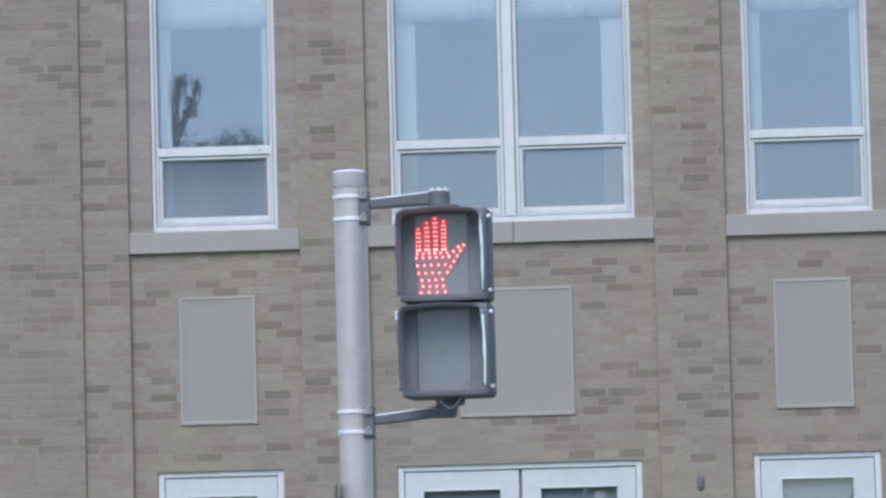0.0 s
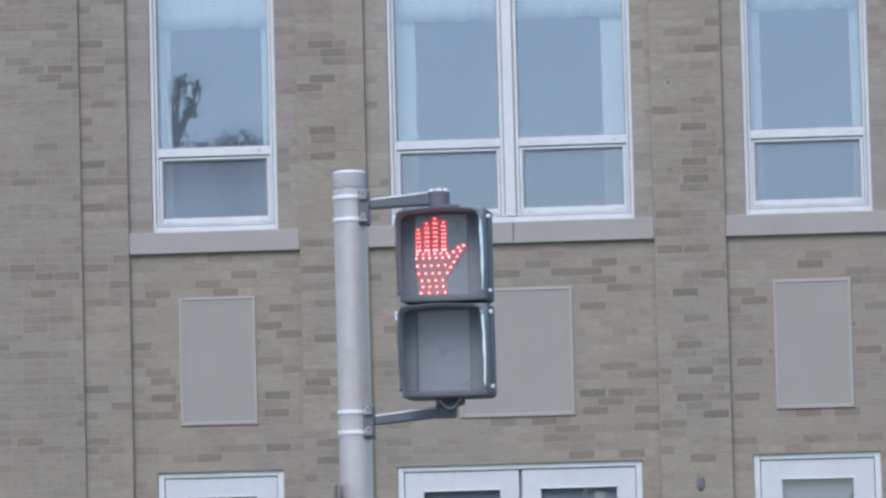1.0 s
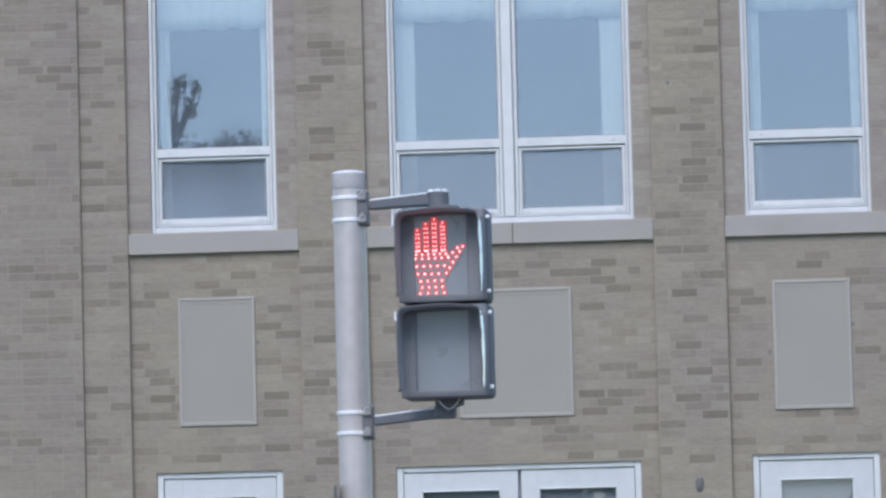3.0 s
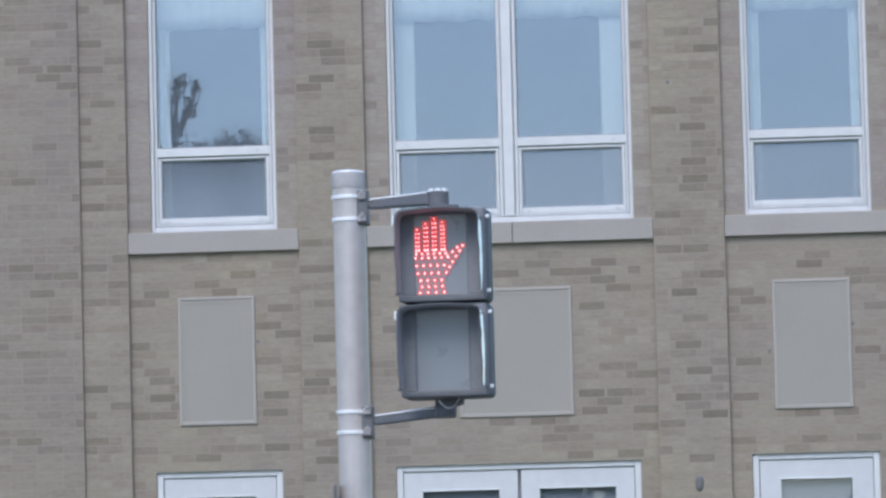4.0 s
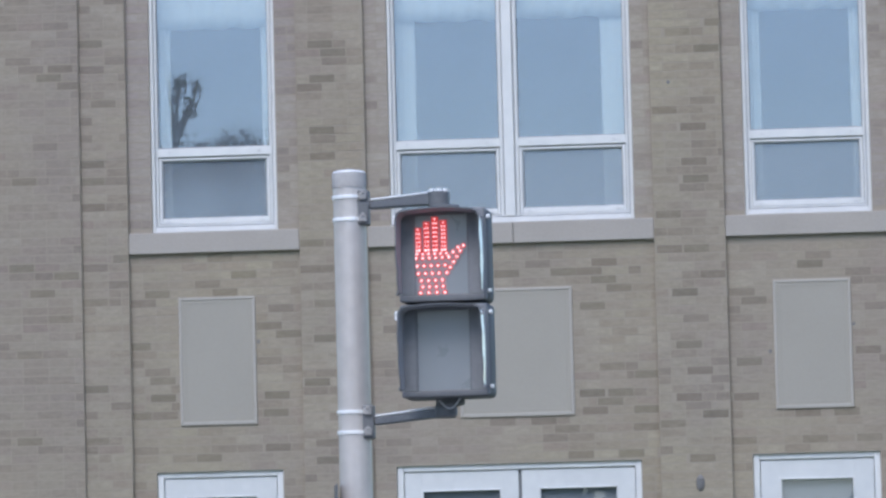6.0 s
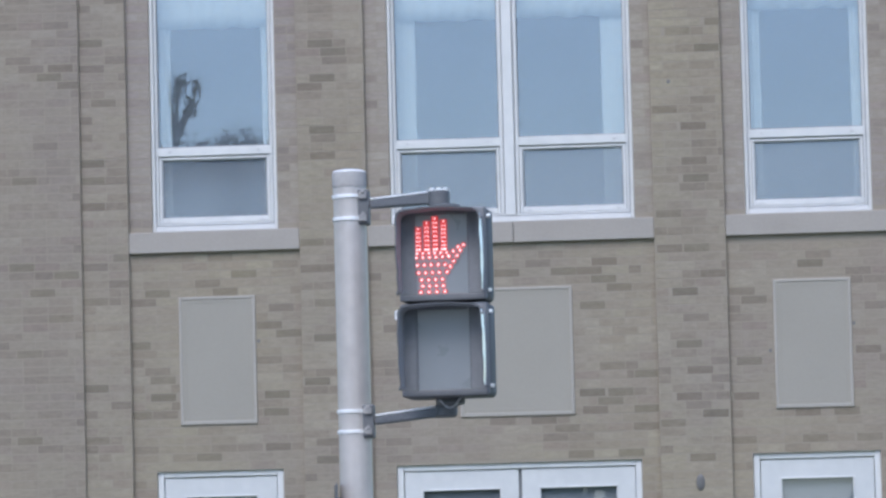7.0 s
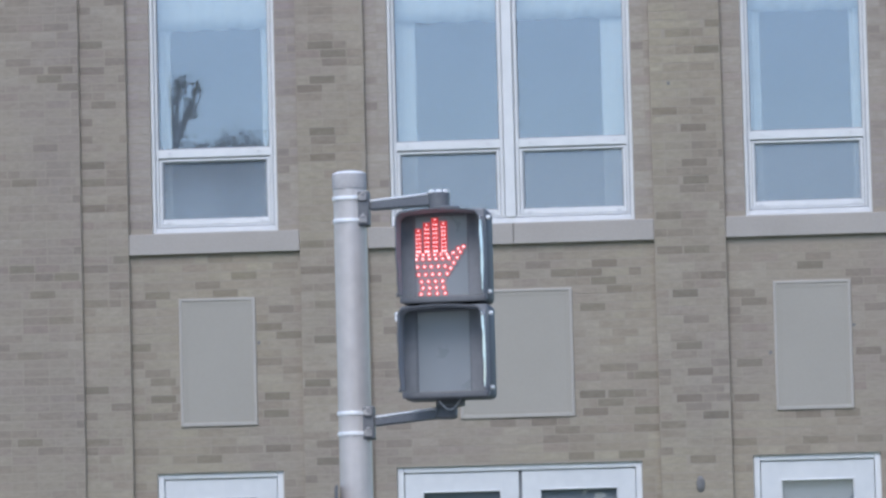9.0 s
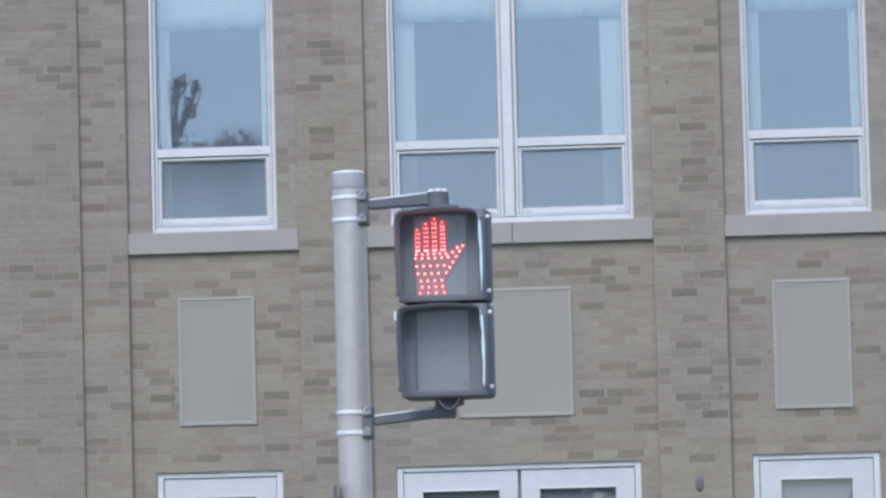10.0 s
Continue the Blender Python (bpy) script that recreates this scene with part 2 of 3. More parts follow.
# ---------------------------------------------------------------- ground
def ground_sheet():
    bm = bmesh.new()
    box(bm, -1500, 1500, -1500, 1500, -0.6, -0.05)
    solid("ground", bm, GRASS, "short green lawn reaching the horizon", "ground", "structure")
    bm = bmesh.new()
    box(bm, -400, 400, -34, -22.2, -0.049, 0.0)
    solid("road", bm, ASPHALT, "grey asphalt street between the two pavements", "road", "structure")
    for i, (y0, y1) in enumerate(((-22.2, -19.2), (-38.2, -34))):
        bm = bmesh.new()
        box(bm, -400, 400, y0, y1, -0.049, 0.13, 0.012)
        solid(f"pavement_{i + 1}", bm, CONCRETE, "pale concrete pavement with a raised kerb", "pavement", "structure")


ground_sheet()

# ---------------------------------------------------------------- the building
BAY, PIER, WING = 0.0, -0.042, -0.074             # planes of the brick faces
COURSE, LENGTH = 0.0677, 0.203
Z_LOW, Z_HIGH = 2.3, 7.05                       # the stretch of wall laid brick by brick
Z_HEADS = (3.03, 3.029, 3.047)                  # heads of the ground-floor windows
Z_SILL, Z_STOOL, Z_TOP = 4.737, 4.903, 7.25
WINDOWS = [(-2.268, -1.283), (-0.400, 1.498), (2.357, 3.338)]
BAYS = [(-2.452, -1.114), (-0.583, 1.646), (2.196, 3.50)]
EDGE_W = -2.818
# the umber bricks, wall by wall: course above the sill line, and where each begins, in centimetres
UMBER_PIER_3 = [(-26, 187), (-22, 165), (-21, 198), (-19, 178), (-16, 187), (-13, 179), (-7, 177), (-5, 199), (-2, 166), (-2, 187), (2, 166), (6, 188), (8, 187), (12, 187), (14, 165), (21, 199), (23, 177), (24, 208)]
UMBER_BAY_2 = [(-25, 93), (-25, 132), (-22, 83), (-22, 144), (-21, 65), (-20, 105), (-20, 145), (-19, 117), (-18, 103), (-18, 125), (-16, 146), (-15, 119), (-8, 105), (-6, 126), (-5, 114), (-4, 39), (-4, 83), (-4, 103), (-3, 115)]
UMBER_BAY_3 = [(-24, 219), (-24, 274), (-24, 316), (-21, 269), (-21, 299), (-19, 222), (-15, 225), (-14, 317), (-8, 230), (-7, 221), (-4, 274)]
UMBER_BAY_1 = [(-24, -196), (-23, -142), (-19, -250), (-19, -143), (-17, -231), (-17, -142), (-15, -231), (-11, -250), (-10, -132), (-9, -147), (-5, -234), (-5, -181), (-3, -166)]
UMBER_PIER_2 = [(-25, -102), (-23, -102), (-16, -110), (-11, -102), (-7, -101), (-3, -115), (-3, -101), (0, -112), (10, -102), (13, -102), (18, -111), (19, -101), (22, -92), (23, -102)]
UMBER_PIER_1 = [(-22, -283), (-16, -283), (-6, -282), (-1, -258), (5, -283), (8, -283), (10, -283), (17, -273), (24, -283)]
UMBER_WEST = [(-22, -335), (-12, -334), (-8, -309), (-5, -323), (-3, -304), (-2, -339), (8, -336), (19, -299), (20, -315), (21, -306)]
random.seed(7)


def brick_mesh(material):
    """A brick of unit length on x with eased front edges; it reaches 40 mm into the wall."""
    bm = bmesh.new()
    h, e = 0.0296, 0.0006
    front = [bm.verts.new(p) for p in ((-0.49, -e, -h + e), (0.49, -e, -h + e), (0.49, -e, h - e), (-0.49, -e, h - e))]
    mid = [bm.verts.new(p) for p in ((-0.5, 0, -h), (0.5, 0, -h), (0.5, 0, h), (-0.5, 0, h))]
    back = [bm.verts.new((v.co.x, 0.035, v.co.z)) for v in mid]
    bm.faces.new(front)
    for a, b in ((front, mid), (mid, back)):
        for i in range(4):
            bm.faces.new((a[i], b[i], b[(i + 1) % 4], a[(i + 1) % 4]))
    return mesh_of("brick", bm, material)


BRICK_MESH, JAMB_MESH = brick_mesh(BRICK), brick_mesh(BRICK_JAMB_LIFTED)
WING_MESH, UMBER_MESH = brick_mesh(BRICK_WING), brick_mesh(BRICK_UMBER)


def one_brick(parent, mesh, p, q, y, zc):
    ob = new("brick", mesh)
    ob.parent = parent
    ob.location = ((p + q) / 2, y + random.uniform(-0.0006, 0.0004), zc)
    ob.scale = (q - p - 0.006, 1, 1)


def cut(spans, a, b):
    """What is left of the spans once a to b is taken out."""
    return [s for p, q in spans for s in ((p, min(q, a)), (max(p, b), q)) if s[1] - s[0] > 0.02]


def lay_bricks(parent, x0, x1, z0, z1, y, holes=(), mesh=None, umber=(), lift=0.0):
    """Running bond with stray headers; bricks are cut at the edges and at openings. holes: x0, x1, z0, z1; umber: course and start of the dark ones."""
    k0, k1 = math.floor((z0 - Z_SILL) / COURSE) - 1, math.ceil((z1 - Z_SILL) / COURSE)
    for k in range(k0, k1):
        zc = Z_SILL + (k + 0.5 + lift) * COURSE
        if zc < z0 + 0.012 or zc > z1 - 0.012:
            continue
        spans = [(x0, x1)]
        for a, b, c, d in holes:
            if c - 0.03 < zc < d + 0.03:
                spans = cut(spans, a, b)
        for course, start in umber:
            if course == k:
                p, q = max(x0, start / 100), min(x1, start / 100 + LENGTH)
                one_brick(parent, UMBER_MESH, p, q, y, zc)
                spans = cut(spans, p, q)
        for a, b in spans:
            x = a - (LENGTH / 2 if k % 2 else 0) - random.choice((0, 0, LENGTH / 2))
            while x < b - 0.02:
                step = LENGTH if random.random() < 0.9 else LENGTH / 2
                p, q = max(x, a), min(x + step, b)
                if q - p > 0.035:
                    one_brick(parent, mesh or BRICK_MESH, p, q, y, zc)
                x += step


def wall_block(name, boxes, material, label):
    bm = bmesh.new()
    for b in boxes:
        box(bm, *b)
    return solid(name, bm, material, label, "wall", "structure")


def pierced_wall(name, xs, zs, y0, y1, openings, label):
    """One wall sheet of real thickness; the cells named in openings (column, row) go through it."""
    bm = bmesh.new()
    grid = [[bm.verts.new((x, y0, z)) for z in zs] for x in xs]
    faces = [bm.faces.new((grid[i][j], grid[i + 1][j], grid[i + 1][j + 1], grid[i][j + 1]))
             for i in range(len(xs) - 1) for j in range(len(zs) - 1) if (i, j) not in openings]
    back = bmesh.ops.extrude_face_region(bm, geom=faces, use_keep_orig=True)
    bmesh.ops.translate(bm, vec=(0, y1 - y0, 0), verts=[g for g in back["geom"] if isinstance(g, bmesh.types.BMVert)])
    return solid(name, bm, MORTAR, label, "wall", "structure")


def building():
    brick_jobs = []
    inset, back = 0.0006, 0.32
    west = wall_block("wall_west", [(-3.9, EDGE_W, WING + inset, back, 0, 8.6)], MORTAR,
                      "grey-brown brick wall standing proud of the window bays")
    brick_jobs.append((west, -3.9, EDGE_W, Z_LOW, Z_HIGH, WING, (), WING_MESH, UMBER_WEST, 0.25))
    piers = [(EDGE_W, BAYS[0][0]), (BAYS[0][1], BAYS[1][0]), (BAYS[1][1], BAYS[2][0]), (BAYS[2][1], 4.04)]
    dark = (UMBER_PIER_1, UMBER_PIER_2, UMBER_PIER_3, ())
    for i, (a, b) in enumerate(piers):
        pier = wall_block(f"wall_pier_{i + 1}", [(a, b, PIER + inset, back, 0, 8.6)], MORTAR,
                          "tan brick pilaster between the window bays")
        brick_jobs.append((pier, a, b, Z_LOW, Z_HIGH, PIER, (), BRICK_MESH, dark[i], (0.08, 0.2, 0.26, 0.2)[i]))
    for i, ((a, b), (p, q)) in enumerate(zip(BAYS, WINDOWS)):
        y0, y1 = BAY + inset, back
        bay = pierced_wall(f"wall_bay_{i + 1}", (a, p, q, b), (0, 0.95, Z_HEADS[i], Z_SILL, Z_STOOL, Z_TOP, 8.6), y0, y1, {(1, 1), (1, 4)},
                           "recessed tan and umber brick bay round tall windows")
        c = (p + q) / 2
        w = 0.30 if i != 1 else 0.444
        holes = [(p, q, 0, Z_HEADS[i]), (c - w, c + w, 3.39, 4.39), (p, q, Z_STOOL, Z_TOP), (a, b, Z_SILL, Z_STOOL)]
        brick_jobs.append((bay, a, b, Z_LOW, Z_SILL, BAY, holes, BRICK_MESH, (UMBER_BAY_1, UMBER_BAY_2, UMBER_BAY_3)[i], (-0.13, 0.05, 0.13)[i]))
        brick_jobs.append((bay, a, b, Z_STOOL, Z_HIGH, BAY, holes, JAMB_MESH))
    # plain walls that close the building
    wall_block("wall_west_end", [(-14, -3.9, WING, back, 0, 8.6)], BRICKWORK, "plain brown brick wall of the building's wing")
    # unseen end, set this near so the visor's side mirrors open sky
    wall_block("wall_east_end", [(4.04, 4.3, WING, back, 0, 8.6)], BRICKWORK, "plain brown brick wall of the building's wing")
    wall_block("wall_sides", [(-14, -13.7, back, 13.7, 0, 8.6), (4.0, 4.3, back, 13.7, 0, 8.6), (-14, 4.3, 13.7, 14, 0, 8.6)],
               BRICKWORK, "plain brown brick side and rear walls")
    bm = bmesh.new()
    box(bm, -14.1, 4.4, -0.3, 14.1, 8.6, 8.9, 0.02)
    solid("roof", bm, ROOFING, "flat grey roof with a stone coping", "roof", "structure")
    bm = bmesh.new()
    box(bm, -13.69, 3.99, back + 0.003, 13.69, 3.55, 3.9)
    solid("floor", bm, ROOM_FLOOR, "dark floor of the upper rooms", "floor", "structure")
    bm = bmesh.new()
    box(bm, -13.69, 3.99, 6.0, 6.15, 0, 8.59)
    solid("wall_partition", bm, DIM_PLASTER, "plastered inner wall behind the rooms, their dimness put into its colour", "wall", "structure")
    return brick_jobs


def stone_sill(a, b, joints):
    sill = empty("sill", ((a + b) / 2, BAY, Z_SILL), "smooth grey limestone sill under the upper window", "sill", "structure")
    cuts = [a, *joints, b]
    for p, q in zip(cuts, cuts[1:]):
        bm = bmesh.new()
        m = (a + b) / 2
        box(bm, p + 0.002 - m, q - 0.002 - m, -0.038, 0.0003, 0.0, Z_STOOL - Z_SILL - 0.002, 0.006, 2)
        part("stone_block", bm, LIMESTONE, sill)


def stone_panel(c, w):
    panel = empty("stone_panel", (c, BAY, 3.39), "smooth grey cast-stone panel with a raised moulded rim in the brickwork", "panel",
                  group="stone panels under the windows")
    bm = bmesh.new()
    box(bm, -w + 0.024, w - 0.024, -0.006, 0.05, 0.024, 0.976)
    part("field", bm, PRECAST, panel)
    bm = bmesh.new()
    border(bm, -w, w, 0, 1.0, 0.024, 0.024, 0.03, 0.024, -0.015, 0.05, 0.004)
    part("rim", bm, RIM_STONE, panel)
    bm = bmesh.new()
    border(bm, -w + 0.024, w - 0.024, 0.03, 0.976, 0.03, 0.03, 0.03, 0.03, -0.0095, -0.0065, 0.001)
    part("inner_moulding", bm, PRECAST, panel)


def pane(win, x0, x1, z0, z1, y, material=None):
    bm = bmesh.new()
    box(bm, x0, x1, y, y + 0.006, z0, z1)
    ob = part("pane", bm, material or GLASS, win)
    ob.visible_shadow = False


def upper_window(i, x0, x1):
    """Tall fixed light over a low hopper sash; the wide window has two pairs."""
    c = (x0 + x1) / 2
    win = empty(f"window_{i}", (c, BAY, Z_STOOL), "tall white vinyl window with a low hopper sash below", "window", "structure")
    h = Z_TOP - Z_STOOL
    a, b = x0 - c, x1 - c
    bm = bmesh.new()
    border(bm, a, b, 0, h, 0.029, 0.029, 0.044, 0.05, 0.018, 0.13, 0.005)
    part("window_frame", bm, VINYL, win)
    # grey strip painting the shade between outer and inner frame
    bm = bmesh.new()
    border(bm, a + 0.029, b - 0.029, 0.044, h - 0.05, 0.007, 0.007, 0.007, 0.007, 0.052, 0.12)
    part("shade_line", bm, SHADE_LINE, win)
    bm = bmesh.new()
    border(bm, a + 0.036, b - 0.036, 0.051, h - 0.057, 0.018, 0.018, 0.013, 0.018, 0.034, 0.12, 0.003)
    part("inner_frame", bm, VINYL, win)
    lights = [(a + 0.054, b - 0.054)]
    if b - a > 1.5:
        mid = -0.014
        bm = bmesh.new()
        box(bm, mid - 0.040, mid + 0.040, 0.014, 0.125, 0.05, h - 0.05, 0.005, 2)
        part("mullion", bm, VINYL, win)
        for s in (-1, 1):
            bm = bmesh.new()
            box(bm, *sorted((mid + s * 0.040, mid + s * 0.048)), 0.055, 0.12, 0.064, h - 0.075)
            part("shade_line", bm, SHADE_LINE, win)
            bm = bmesh.new()
            box(bm, *sorted((mid + s * 0.048, mid + s * 0.074)), 0.036, 0.122, 0.064, h - 0.075, 0.004)
            part("inner_frame", bm, VINYL, win)
        lights = [(a + 0.054, mid - 0.074), (mid + 0.074, b - 0.054)]
    for p, q in lights:
        bm = bmesh.new()
        box(bm, p, q, 0.034, 0.12, 0.596, 0.662, 0.004, 2)
        rail = part("rail", bm, VINYL, win)
        for x in (p + 0.09, q - 0.09):
            bm = bmesh.new()
            box(bm, x - 0.011, x + 0.011, 0.025, 0.034, 0.629, 0.640, 0.002)
            tube(bm, (x, 0.029, 0.623), (x, 0.029, 0.63), 0.003, seg=8)
            part("latch", bm, CLIP, rail)
        bm = bmesh.new()
        box(bm, p, q, 0.062, 0.12, 0.585, 0.5955)
        part("shade_line", bm, SHADE_LINE, win)
        # hopper sash
        bm = bmesh.new()
        border(bm, p + 0.003, q - 0.003, 0.066, 0.584, 0.024, 0.024, 0.046, 0.018, 0.041, 0.1, 0.005)
        sash = part("sash", bm, VINYL, win)
        bm = bmesh.new()
        border(bm, p + 0.027, q - 0.027, 0.112, 0.566, 0.010, 0.010, 0.008, 0.010, 0.056, 0.09)
        part("gasket", bm, GASKET, sash)
        for x in (p + 0.07, q - 0.07):
            bm = bmesh.new()
            box(bm, x - 0.016, x + 0.016, 0.034, 0.041, 0.083, 0.093, 0.002)
            part("latch", bm, CLIP, sash)
        pane(win, p + 0.037, q - 0.037, 0.12, 0.554, 0.07, SCREEN)
        bm = bmesh.new()
        border(bm, p + 0.001, q - 0.001, 0.665, h - 0.071, 0.007, 0.007, 0.007, 0.007, 0.052, 0.09)
        part("gasket", bm, GASKET, win)
        pane(win, p + 0.008, q - 0.008, 0.672, h - 0.078, 0.066)


def cloth_sheet(name, x0, x1, z0, z1, y, folds, wave, scallop, label):
    """Pleated cloth, gathered in folds, with a scalloped lower hem."""
    bm = bmesh.new()
    nx, nz = max(24, int(folds * 8)), 6
    grid = []
    for i in range(nx + 1):
        u = i / nx
        x = x0 + (x1 - x0) * u
        dy = wave * math.sin(u * folds * 2 * math.pi) + wave * 0.5 * math.sin(u * folds * 3.7 + 1)
        hem = z0 + scallop * (0.5 + 0.5 * math.cos(u * folds * math.pi)) + scallop * 0.4 * math.sin(u * folds * 2.3)
        grid.append([bm.verts.new((x, y + dy, hem + (z1 - hem) * j / nz)) for j in range(nz + 1)])
    for a, b in zip(grid, grid[1:]):
        for j in range(nz):
            bm.faces.new((a[j], b[j], b[j + 1], a[j + 1]))
    ob = solid(name, bm, CLOTH, label, "curtain", soft=True)
    thick = ob.modifiers.new("thickness", "SOLIDIFY")
    thick.thickness = 0.003


def curtains(x0, x1, wl, wr):
    cloth_sheet("valance", x0 + 0.05, x1 - 0.05, 6.515, 7.2, 0.21, (x1 - x0) * 9, 0.0032, 0.014, "white gathered valance with a scalloped hem behind the glass")
    cloth_sheet("curtain", x0 + 0.055, x0 + wl, 4.97, 7.2, 0.24, 2, 0.003, 0.0, "narrow pale curtain panel hanging beside the window")
    cloth_sheet("curtain", x1 - wr, x1 - 0.055, 4.97, 7.2, 0.24, 2, 0.003, 0.0, "narrow pale curtain panel hanging beside the window")


def lower_window(i, x0, x1, head, stile):
    """Ground-floor window with broad white casement stiles; only its head is near the street lamp's height."""
    c = (x0 + x1) / 2
    z0, z1 = 0.95, head
    win = empty(f"window_{i}", (c, BAY, z0), "white painted ground-floor casement with broad stiles", "window", "structure")
    a, b, h = x0 - c, x1 - c, z1 - z0
    bm = bmesh.new()
    border(bm, a, b, 0, h, 0.05, 0.05, 0.06, 0.044, 0.02, 0.14, 0.004)
    part("window_frame", bm, VINYL, win)
    leaves = [(a + 0.05, b - 0.05)] if b - a < 1.5 else [(a + 0.05, -0.004), (0.010, b - 0.05)]
    for p, q in leaves:
        bm = bmesh.new()
        border(bm, p + 0.005, q - 0.005, 0.065, h - 0.05, stile, stile, 0.16, 0.138, 0.034, 0.11, 0.001)
        sash = part("sash", bm, VINYL_WORN, win)
        bm = bmesh.new()
        border(bm, p + 0.005 + stile, q - 0.005 - stile, 0.225, h - 0.188, 0.014, 0.014, 0.014, 0.014, 0.026, 0.1, 0.003)
        part("glazing_bead", bm, VINYL, sash)
        pane(win, p + 0.019 + stile, q - 0.019 - stile, 0.239, h - 0.202, 0.085, LOW_GLASS)
    if len(leaves) > 1:
        bm = bmesh.new()
        box(bm, -0.003, 0.009, 0.06, 0.12, 0.06, h - 0.044)
        part("meeting_gap", bm, GASKET, win)


BRICK_JOBS = building()
for (a, b), joints in zip(BAYS, ((), (0.552,), ())):
    stone_sill(a, b, joints)
for i, (p, q) in enumerate(WINDOWS):
    stone_panel((p + q) / 2, 0.30 if i != 1 else 0.444)
    upper_window(i + 1, p, q)
    lower_window(i + 4, p, q, Z_HEADS[i], 0.132 if i == 1 else 0.148)
curtains(*WINDOWS[0], 0.14, 0.125)
curtains(*WINDOWS[1], 0.205, 0.235)
curtains(*WINDOWS[2], 0.15, 0.13)


def wall_fixture():
    thing = empty("wall_vent", (1.946, PIER - 0.004, 2.835), "small dark oval metal vent cover on the pilaster", "vent")
    bm = bmesh.new()
    bmesh.ops.create_uvsphere(bm, u_segments=20, v_segments=12, radius=1, matrix=Matrix.Diagonal((0.033, 0.010, 0.064, 1)))
    part("cover", bm, DARK_METAL, thing, soft=True)
    for k in range(3):
        bm = bmesh.new()
        box(bm, -0.02, 0.02, -0.0125, -0.006, -0.03 + 0.03 * k - 0.003, -0.03 + 0.03 * k + 0.003, 0.001)
        part("slat", bm, DARK_METAL, thing)


def wall_plug(x, z, y=PIER):
    bm = bmesh.new()
    tube(bm, (x, y + 0.01, z), (x, y - 0.004, z), 0.017, 0.014, 12)
    solid("wall_plug", bm, DARK_METAL, "small dark metal plug set in the brickwork", "wall plug", soft=True)


wall_fixture()
wall_plug(1.789, 5.954)
for x, z in ((-1.455, 4.031), (3.163, 4.034), (2.516, 3.839)):
    wall_plug(x, z, BAY)

# ---------------------------------------------------------------- the signal post
POLE_X, POLE_Y, POLE_TOP, POLE_R = 0.943, -20.60, 3.208, 0.0560


def signal_post():
    post = empty("signal_pole", (POLE_X, POLE_Y, 0.13), "round weathered aluminium signal pole with a low domed cap", "pole")
    top = POLE_TOP - 0.13
    bm = bmesh.new()
    lathe(bm, [(POLE_R, 0.25), (POLE_R, top - 0.075), (POLE_R + 0.0005, top - 0.07), (POLE_R + 0.0005, top - 0.035)], 48)
    part("shaft", bm, ALUMINIUM, post, soft=True)
    bm = bmesh.new()
    lathe(bm, [(POLE_R - 0.004, top - 0.05), (POLE_R + 0.003, top - 0.048), (POLE_R + 0.003, top), (POLE_R + 0.001, top + 0.004)], 48)
    part("cap", bm, CAP_METAL, post, "dull grey cap", soft=True)
    # crown of the cap in pale steel, giving the bright top line as colour
    bm = bmesh.new()
    lathe(bm, [(POLE_R + 0.0014, top + 0.0035), (POLE_R, top + 0.006), (POLE_R - 0.004, top + 0.009), (POLE_R * 0.75, top + 0.012),
               (POLE_R * 0.4, top + 0.015), (0.004, top + 0.017)], 48)
    part("cap_highlight", bm, STEEL, post, "crown of the cap, its top light put into a bright colour", soft=True)
    bm = bmesh.new()
    lathe(bm, [(0.17, 0), (0.17, 0.03), (0.12, 0.08), (0.08, 0.2), (0.075, 0.26), (POLE_R, 0.28)], 32)
    part("base", bm, CASTING, post, soft=True)


